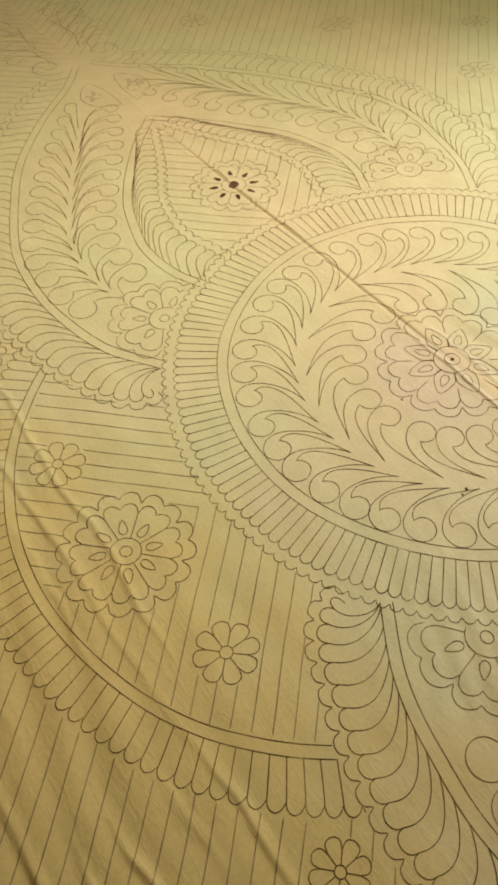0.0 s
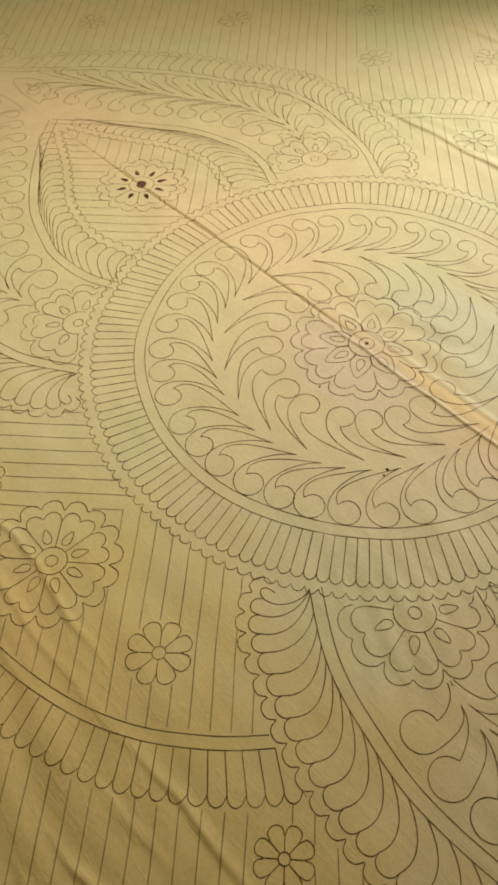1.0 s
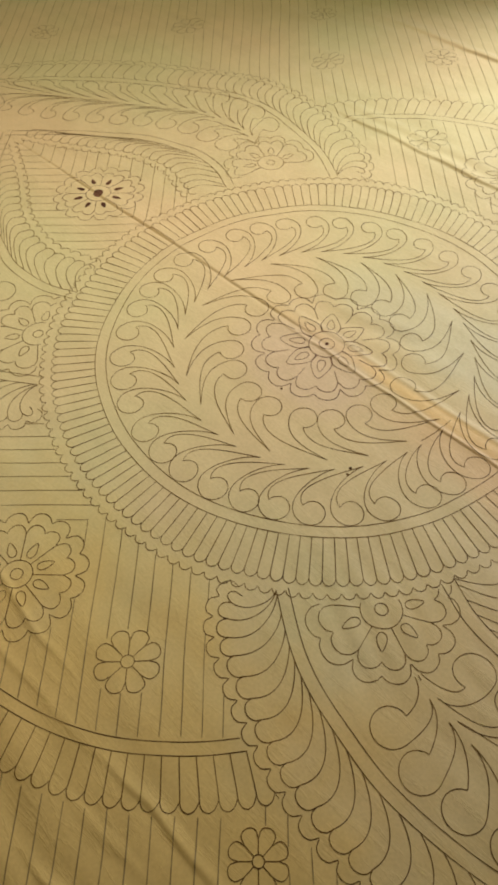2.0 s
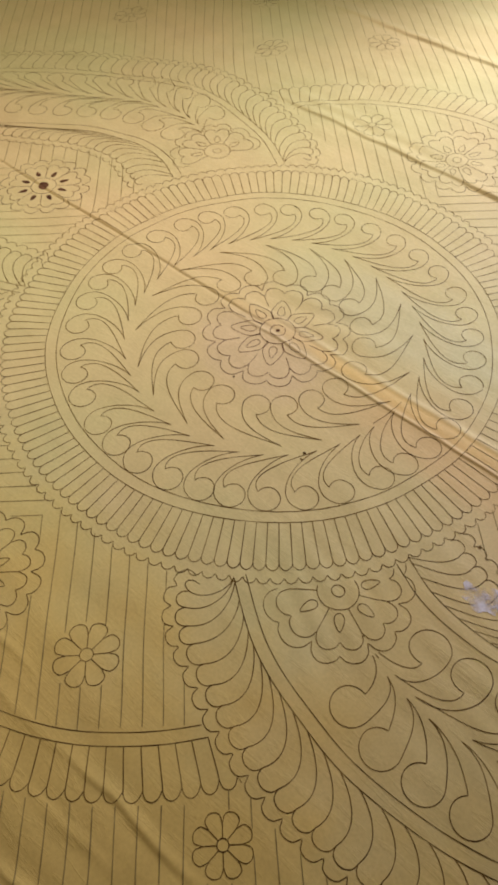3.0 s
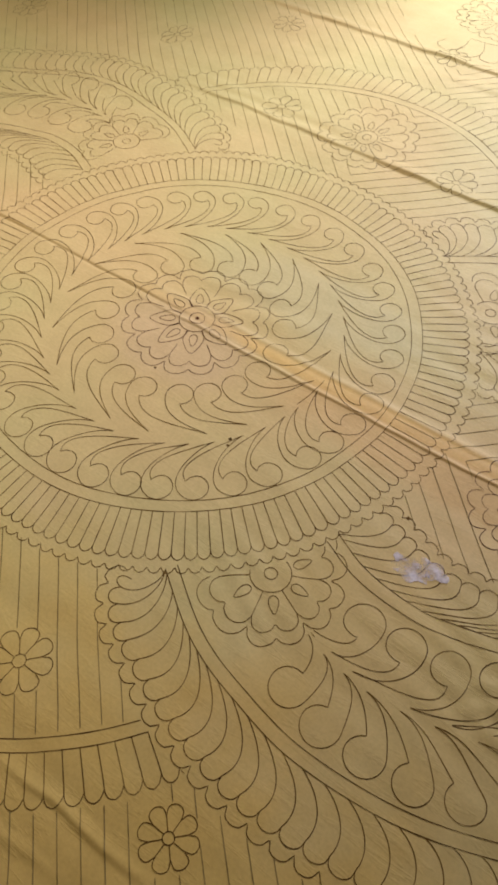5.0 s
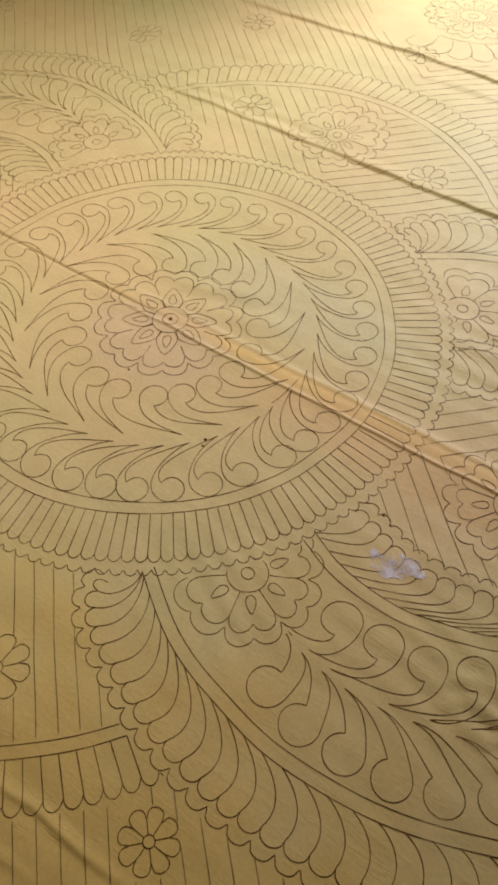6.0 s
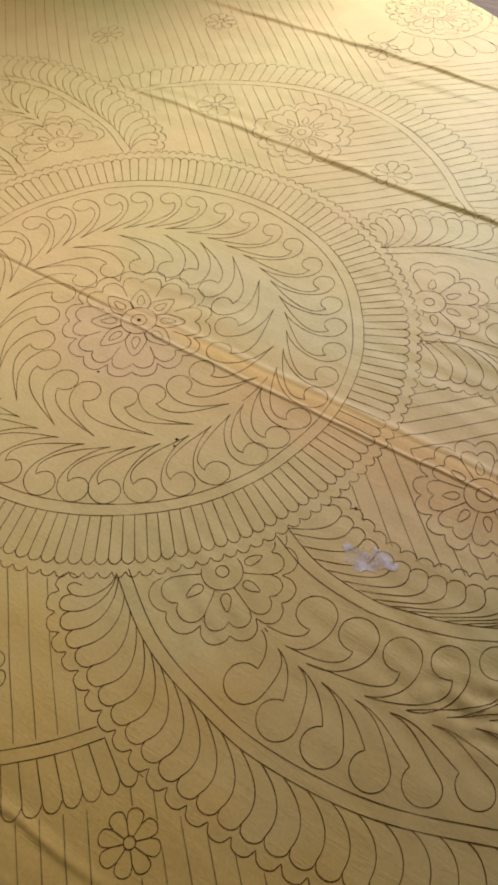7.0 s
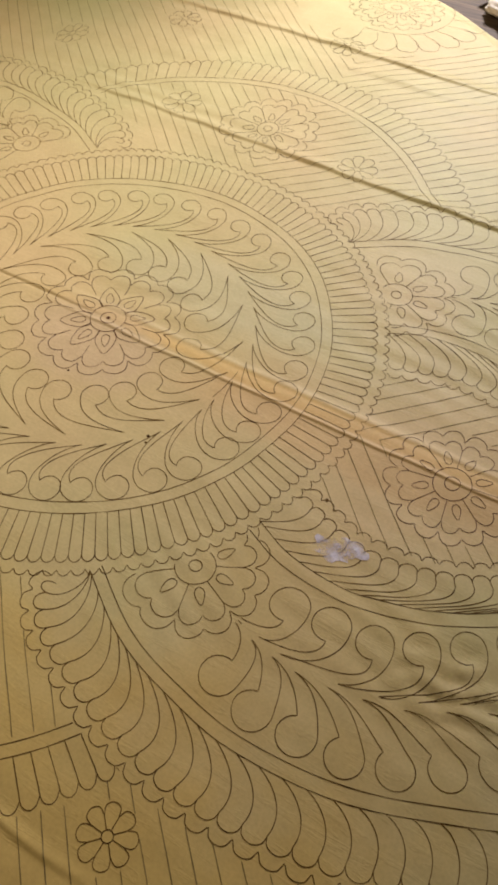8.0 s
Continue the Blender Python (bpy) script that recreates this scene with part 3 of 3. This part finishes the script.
def fan(heads, roots, n, side, lag, deep, lead=0.26):
    """Feathers that leave one curve and end in round heads along another."""
    s = np.linspace(0, length(heads)[-1], n + 1)
    tips, T = along(heads, s)
    out_dir = np.stack([-T[:, 1], T[:, 0]], 1) * side
    gap = np.clip(np.hypot(*(tips - along(roots, np.maximum(0, s - 0.06))[0]).T) / 0.16, 0.15, 1.0)[:, None]
    J = tips - out_dir * deep * gap
    out = []
    t = np.linspace(0, math.pi, 11)[:, None]
    for k in range(1, n + 1):
        a, b = J[k - 1], J[k]
        n0 = out_dir[k - 1] + out_dir[k]
        n0 = n0 / np.hypot(*n0)
        arc = (a + b) / 2 + (a - b) / 2 * np.cos(t) + n0 * deep * gap[k] * np.sin(t) ** 0.8
        R, T0 = along(roots, max(0.0, s[k] - lag(s[k])))
        R, T0 = R[0], T0[0]
        far = np.hypot(*(b - R))
        line = bezier(R, R + T0 * far * lead + (b - R) * 0.16, b - (out_dir[k] * 0.90 - T[k] * 0.34) * far * 0.42, b)
        out.append(arc if gap[k, 0] < 0.42 else np.vstack([arc, line[::-1]]))
    return out


for sp, sq in ((1, -1), (-1, -1), (1, 1), (-1, 1)):
    # the great leaf's double edge with its fan of feathers
    edge = drawn("leaf_edge", [quarter(LEAF, sp, sq, LEAF_APART), quarter(offset(LEAF, -0.045), sp, sq, LEAF_APART)], label="double curved leaf edge with a fan of feathers", wide=0.0010)
    for P in fan(FAN, LEAF, 44, 1, lambda s: 0.21 + 0.13 * smooth(0.2, 0.85, s), 0.038):
        drawn("feather", [quarter(P, sp, sq, LEAF_APART)], parent=edge)
    drawn("scalloped_hem", [quarter(scallops(offset(FAN, 0.008), 44, 0.034), sp, sq, LEAF_APART)], parent=edge)
    # the small pointed leaf's half edge with its fringe
    edge2 = drawn("pointed_leaf_edge", [quarter(PETAL, sp, sq, PETAL_APART), quarter(offset(PETAL, -0.048), sp, sq, PETAL_APART)], label="double edge of a pointed leaf with a feather fringe", wide=0.0010)
    for P in fan(offset(FRINGE, 0.025), offset(PETAL, -0.048), 22, -1, lambda s: 0.095, 0.030, 0.06):
        drawn("feather", [quarter(P, sp, sq, PETAL_APART)], parent=edge2)
    drawn("scalloped_hem", [quarter(scallops(FRINGE, 22, -0.024), sp, sq, PETAL_APART)], parent=edge2)
    # the spray between them
    spray = drawn("feather_spray", [flip(SPINE[:6] + np.array(APART[sp, sq]) * 0.75, sp, sq)], label="spray of hooked feathers on both sides of a stem")
    for C, turn, n, first, pitch, roots in ((UPPER, 1, 12, 0.0, 0.150, (0.0, 0.09, 0.18, 0.385)), (LOWER, -1, 14, 0.030, 0.152, (0.0, 0.08, 0.165, 0.25, 0.36, 0.47))):
        def root(k):
            v = roots[k] if k < len(roots) else roots[-1] + 0.130 * (k - len(roots) + 1)
            P, T = along(SPINE, v)
            return P[0] + (0.012 if turn < 0 else -0.012) * np.array([-T[0, 1], T[0, 0]]), T[0]
        for k in range(n):
            c, t = along(C, first + pitch * k)
            c, t = c[0], t[0]
            toward = np.array([t[1], -t[0]]) * (-turn)
            size = 0.068 * (1 - 0.035 * k)
            lean = 0.004 if turn > 0 else -0.012 - 0.006 * k
            tip = c + toward * size * 0.84 + t * lean
            (rf, _), (rb, flow) = root(k), root(k + 1)
            if np.hypot(*(rb - c)) < size * 1.3:
                continue
            drawn("hooked_feather", [flip(P + np.array(APART[sp, sq]) * 0.75, sp, sq) for P in hooked(c, size, tip, rb, rf, turn, -flow + toward * 0.15)], parent=spray)
    plume_flower(sp, sq)
    # the scroll at the great leaf's end
    t = np.linspace(0, 1, 40)
    scroll = np.stack([3.50 + 0.13 * (1 - 0.75 * t) * np.cos(7.5 * t + 2.6), 0.20 + 0.13 * (1 - 0.75 * t) * np.sin(7.5 * t + 2.6 + math.pi)], 1)
    drawn("scroll", [flip(scroll, sp, sq)], parent=edge)

fan_poly = offset(FAN, 0.036)
GREAT = np.vstack([[(0.0, 0.0)], [(0.48, 1.14)], fan_poly, [(3.5, 0.2), (3.5, 0.0)]])

# flowers on the axes
big_flower("axis_flower", (-1.628, 0.003), 0.245, 8, 0, "flower with dark filled seeds across the crease", RED_INK, True)
big_flower("axis_flower", (1.640, -0.050), 0.255, 8, 8, "reddish brown flower lying across the crease", RED_INK)
ARC = 0.707
for sq in (-1, 1):
    big_flower("medallion", (0.0, sq * 1.613), 0.258, 8, -1.5, "round eight-petalled medallion flower", outer=0.80, core=0.215)
    lines = []
    for r in (1.222, 1.262):
        a = np.linspace(-58, 58, 160)
        P = np.stack([r * np.sin(np.radians(a)), sq * (ARC + r * np.cos(np.radians(a)))], 1)
        lines += runs(P, ~inside(GREAT, np.abs(P)))
    arc = drawn("arc_border", lines, label="curved double line with a fluted scalloped border", wide=0.0010)
    n = 50
    for k in range(n):
        a0 = -58.7 + 117.4 * k / n
        w = 58.7 / n
        a = a0 + w * np.array([-0.4, -0.2, 0.0, 0.1, 0.4, 1.0, 1.6, 1.9, 2.0])
        r = np.array([1.262, 1.31, 1.36, 1.398, 1.414, 1.422, 1.414, 1.398, 1.39])
        L = np.concatenate([[0], np.cumsum(np.hypot(np.diff(r), np.diff(np.radians(a)) * 1.3))])
        t = np.linspace(0, L[-1], 30)
        a, r = np.radians(np.interp(t, L, a)), np.interp(t, L, r)
        P = np.stack([r * np.sin(a), sq * (ARC + r * np.cos(a))], 1)
        pieces = runs(P, ~inside(GREAT, np.abs(P)))
        if pieces:
            drawn("flute", pieces, parent=arc)
for c in ((0.533, -1.530), (-0.499, -1.633), (-0.520, 1.595), (0.555, 1.540), (1.249, -1.638), (-1.249, -1.638), (-1.53, 1.85), (-1.03, 2.30), (-0.02, 2.50),
          (-2.13, 2.26), (-3.45, 0.92), (-2.76, 1.63)):
    small_flower(c, 22.5, 0.091 if c == (1.249, -1.638) else 0.102 if c[1] > 0 else 0.113)

# buds between the leaf tips
for sq in (-1, 1):
    bud = drawn("tip_bud", [flip(spline([(-2.76, 0.05), (-2.84, 0.19), (-3.00, 0.22), (-3.13, 0.10), (-2.96, 0.05), (-2.76, 0.05)]), 1, sq)], label="small heart-shaped bud at the leaf's end")
    drawn("eye", [circle((-2.95, sq * 0.13), 0.030, 14)], parent=bud)
    for a in (60, 120, 180):
        drawn("seed", [drop((-2.95, sq * 0.13), a * sq, 0.035, 0.075, 0.014)], parent=bud)

# ruled lines, slanting outward from both axes
SMALL = np.vstack([[(1.20, 0.0)], FRINGE, [(2.41, 0.0)]])
FLOWERS = [((0.533, -1.530), 0.107), ((-0.499, -1.633), 0.107), ((-0.52, 1.595), 0.107), ((0.555, 1.54), 0.107), ((1.249, -1.638), 0.092), ((0, -1.613), 0.245), ((0, 1.613), 0.245), ((0.02, 3.14), 0.62),
           ((-1.628, 0.003), 0.235), ((1.64, -0.05), 0.245), ((-1.53, 1.85), 0.12), ((-1.03, 2.30), 0.12), ((-0.02, 2.50), 0.12), ((-2.13, 2.26), 0.12), ((-2.76, 1.63), 0.12), ((-3.45, 0.92), 0.12)]
fields = {}
for sp, sq in ((1, -1), (-1, -1), (1, 1), (-1, 1)):
    for k in range(-36, 50):
        c = 0.0935 * k + 0.015
        t = np.arange(max(0, -c), 5.0, 0.012)
        A = np.stack([c + t, t], 1)
        A = A[(A[:, 0] < 5.0) & (A[:, 1] < 3.55)]
        if len(A) < 3:
            continue
        P = unsettle(flip(A, sp, sq))
        A = flip(P, sp, sq)
        r = np.hypot(*A.T)
        free = r > 1.232
        for fc, fr in FLOWERS:
            free &= np.hypot(*(P - fc).T) > fr
        arc_r = np.hypot(A[:, 0], A[:, 1] - ARC)
        great = inside(GREAT, A)
        small = inside(SMALL, A)
        for name, ok in (("pointed_leaf_lines", free & small), ("arc_lines", free & ~great & (arc_r < 1.222)), ("field_lines", free & ~great & (arc_r > 1.42))):
            for R in runs(P, ok):
                if R[:, 0].min() * S < X0 + 0.05 or (R[:, 1] > edge_far(R[:, 0]) - 0.25).any():
                    R = R[(R[:, 0] * S > X0 + 0.06) & (R[:, 1] < edge_far(R[:, 0]) - 0.25)]
                if len(R) < 4:
                    continue
                if name not in fields:
                    fields[name] = part(name, bpy.data.meshes.new(name), PENCIL, SHEET, "faint ruled pencil lines slanting both ways")
                drawn("ruled_line", [R], PENCIL, fields[name], wide=0.0010)


# blots and marks
def blots(name, places, mat, label):
    thing = None
    for c, r in places:
        pen = Pen()
        pen.fill(np.array(c) + circle((0, 0), r, 12) * (1 + 0.25 * np.sin(np.arange(13) * 2.1))[:, None])
        thing = part(name, pen.mesh(name), mat, SHEET, label)


blots("ink_blot", [((0.538, -0.432), 0.0065), ((0.548, -0.462), 0.005), ((0.055, -0.325), 0.005), ((1.275, -0.345), 0.0075)], INK, "small dark blot of ink")


# a pale see-through colour that stands in for glare on crinkled cloth
def make_glare():
    m, nt, b = material("pale_glare", 0.35)
    co = nt.nodes.new("ShaderNodeTexCoord").outputs["Object"]
    n = node(nt, "ShaderNodeTexNoise", Scale=45.0, Detail=4.0, Roughness=0.6)
    nt.links.new(co, n.inputs["Vector"])
    a = nt.nodes.new("ShaderNodeMapRange")
    a.inputs[1].default_value, a.inputs[2].default_value, a.inputs[4].default_value = 0.38, 0.66, 0.85
    nt.links.new(n.outputs["Fac"], a.inputs[0])
    nt.links.new(a.outputs[0], b.inputs["Alpha"])
    b.inputs["Base Color"].default_value = (0.72, 0.63, 0.72, 1)
    return m


# the bluish-white shine on the cloth, laid on as two pale patches
pen = Pen()
for k, (c, r) in enumerate((((1.375, -0.515), 0.055), ((1.44, -0.475), 0.045))):
    o = circle((0, 0), r, 20) * (1 + 0.22 * np.sin(np.arange(21) * 1.7 + k))[:, None] * (1.25, 0.8)
    o[-1] = o[0]
    pen.fill(np.array(c) + o, lift=0.0008 + 0.0002 * k)
part("glare_patch", pen.mesh("glare_patch"), make_glare(), SHEET, "pale lavender glare painted as a patch on the cloth")

# the border beyond the far crease
big_flower("border_flower", (0.02, 3.14), 0.30, 10, 5, "border flower near the hem")
spray = drawn("border_spray", [polar(np.full(14, 0.36), np.linspace(-100, 40, 14), (0.02, 3.14))], label="border spray of feathers round a flower near the hem")
for k in range(9):
    a = 20 - 15 * k
    P = spline([polar(0.37, a, (0.02, 3.14)), polar(0.50, a + 3, (0.02, 3.14)), polar(0.58, a - 3, (0.02, 3.14)), polar(0.56, a - 11, (0.02, 3.14)), polar(0.48, a - 13, (0.02, 3.14))])
    if (P[:, 1] < edge_far(P[:, 0]) - 0.10).all():
        drawn("feather", [P], parent=spray)
for sq in (-1, 1):
    spray = drawn("border_spray", [flip(spline([(-3.62, 0.10), (-3.85, 0.16), (-4.15, 0.12)]), 1, sq)], label="border spray of hooked feathers at the leaf's end")
    for k in range(6):
        c = np.array([-3.72 - 0.13 * k, sq * (0.34 + 0.03 * math.sin(2.0 * k))])
        d, b = np.array([0.3, -sq * 0.95]), np.array([-0.95, -sq * 0.3])
        drawn("hooked_feather", hooked(c, 0.05, c + d * 0.045, c + d * 0.22 - b * 0.10, c + d * 0.22 - b * 0.02, sq, -b), parent=spray)


# a crumpled cloth beside the hem
def crumpled_cloth(name, c, rx, ry, high):
    bm = bmesh.new()
    bmesh.ops.create_icosphere(bm, subdivisions=5, radius=1.0)
    for v in bm.verts:
        x, y, z = v.co
        n = noise.fractal(Vector((x, y, z)) * 1.6, 1.0, 2.0, 4)
        f = noise.noise(Vector((x * 1.1, y * 4.0, z * 2.0)) * 1.5)
        k = 1 + 0.16 * n + 0.10 * abs(f)
        v.co = (c[0] + rx * x * k, c[1] + ry * y * k, -0.012 + max(0.0, 0.35 + 0.65 * z) * high * k)
    for f in bm.faces:
        f.smooth = True
    me = bpy.data.meshes.new(name)
    bm.to_mesh(me)
    bm.free()
    return tagged(part(name, me, LINEN), "crumpled pale pinkish cloth lying on the wooden floor", "cloth")


crumpled_cloth("crumpled_cloth", (0.405, 1.475), 0.235, 0.13, 0.055)
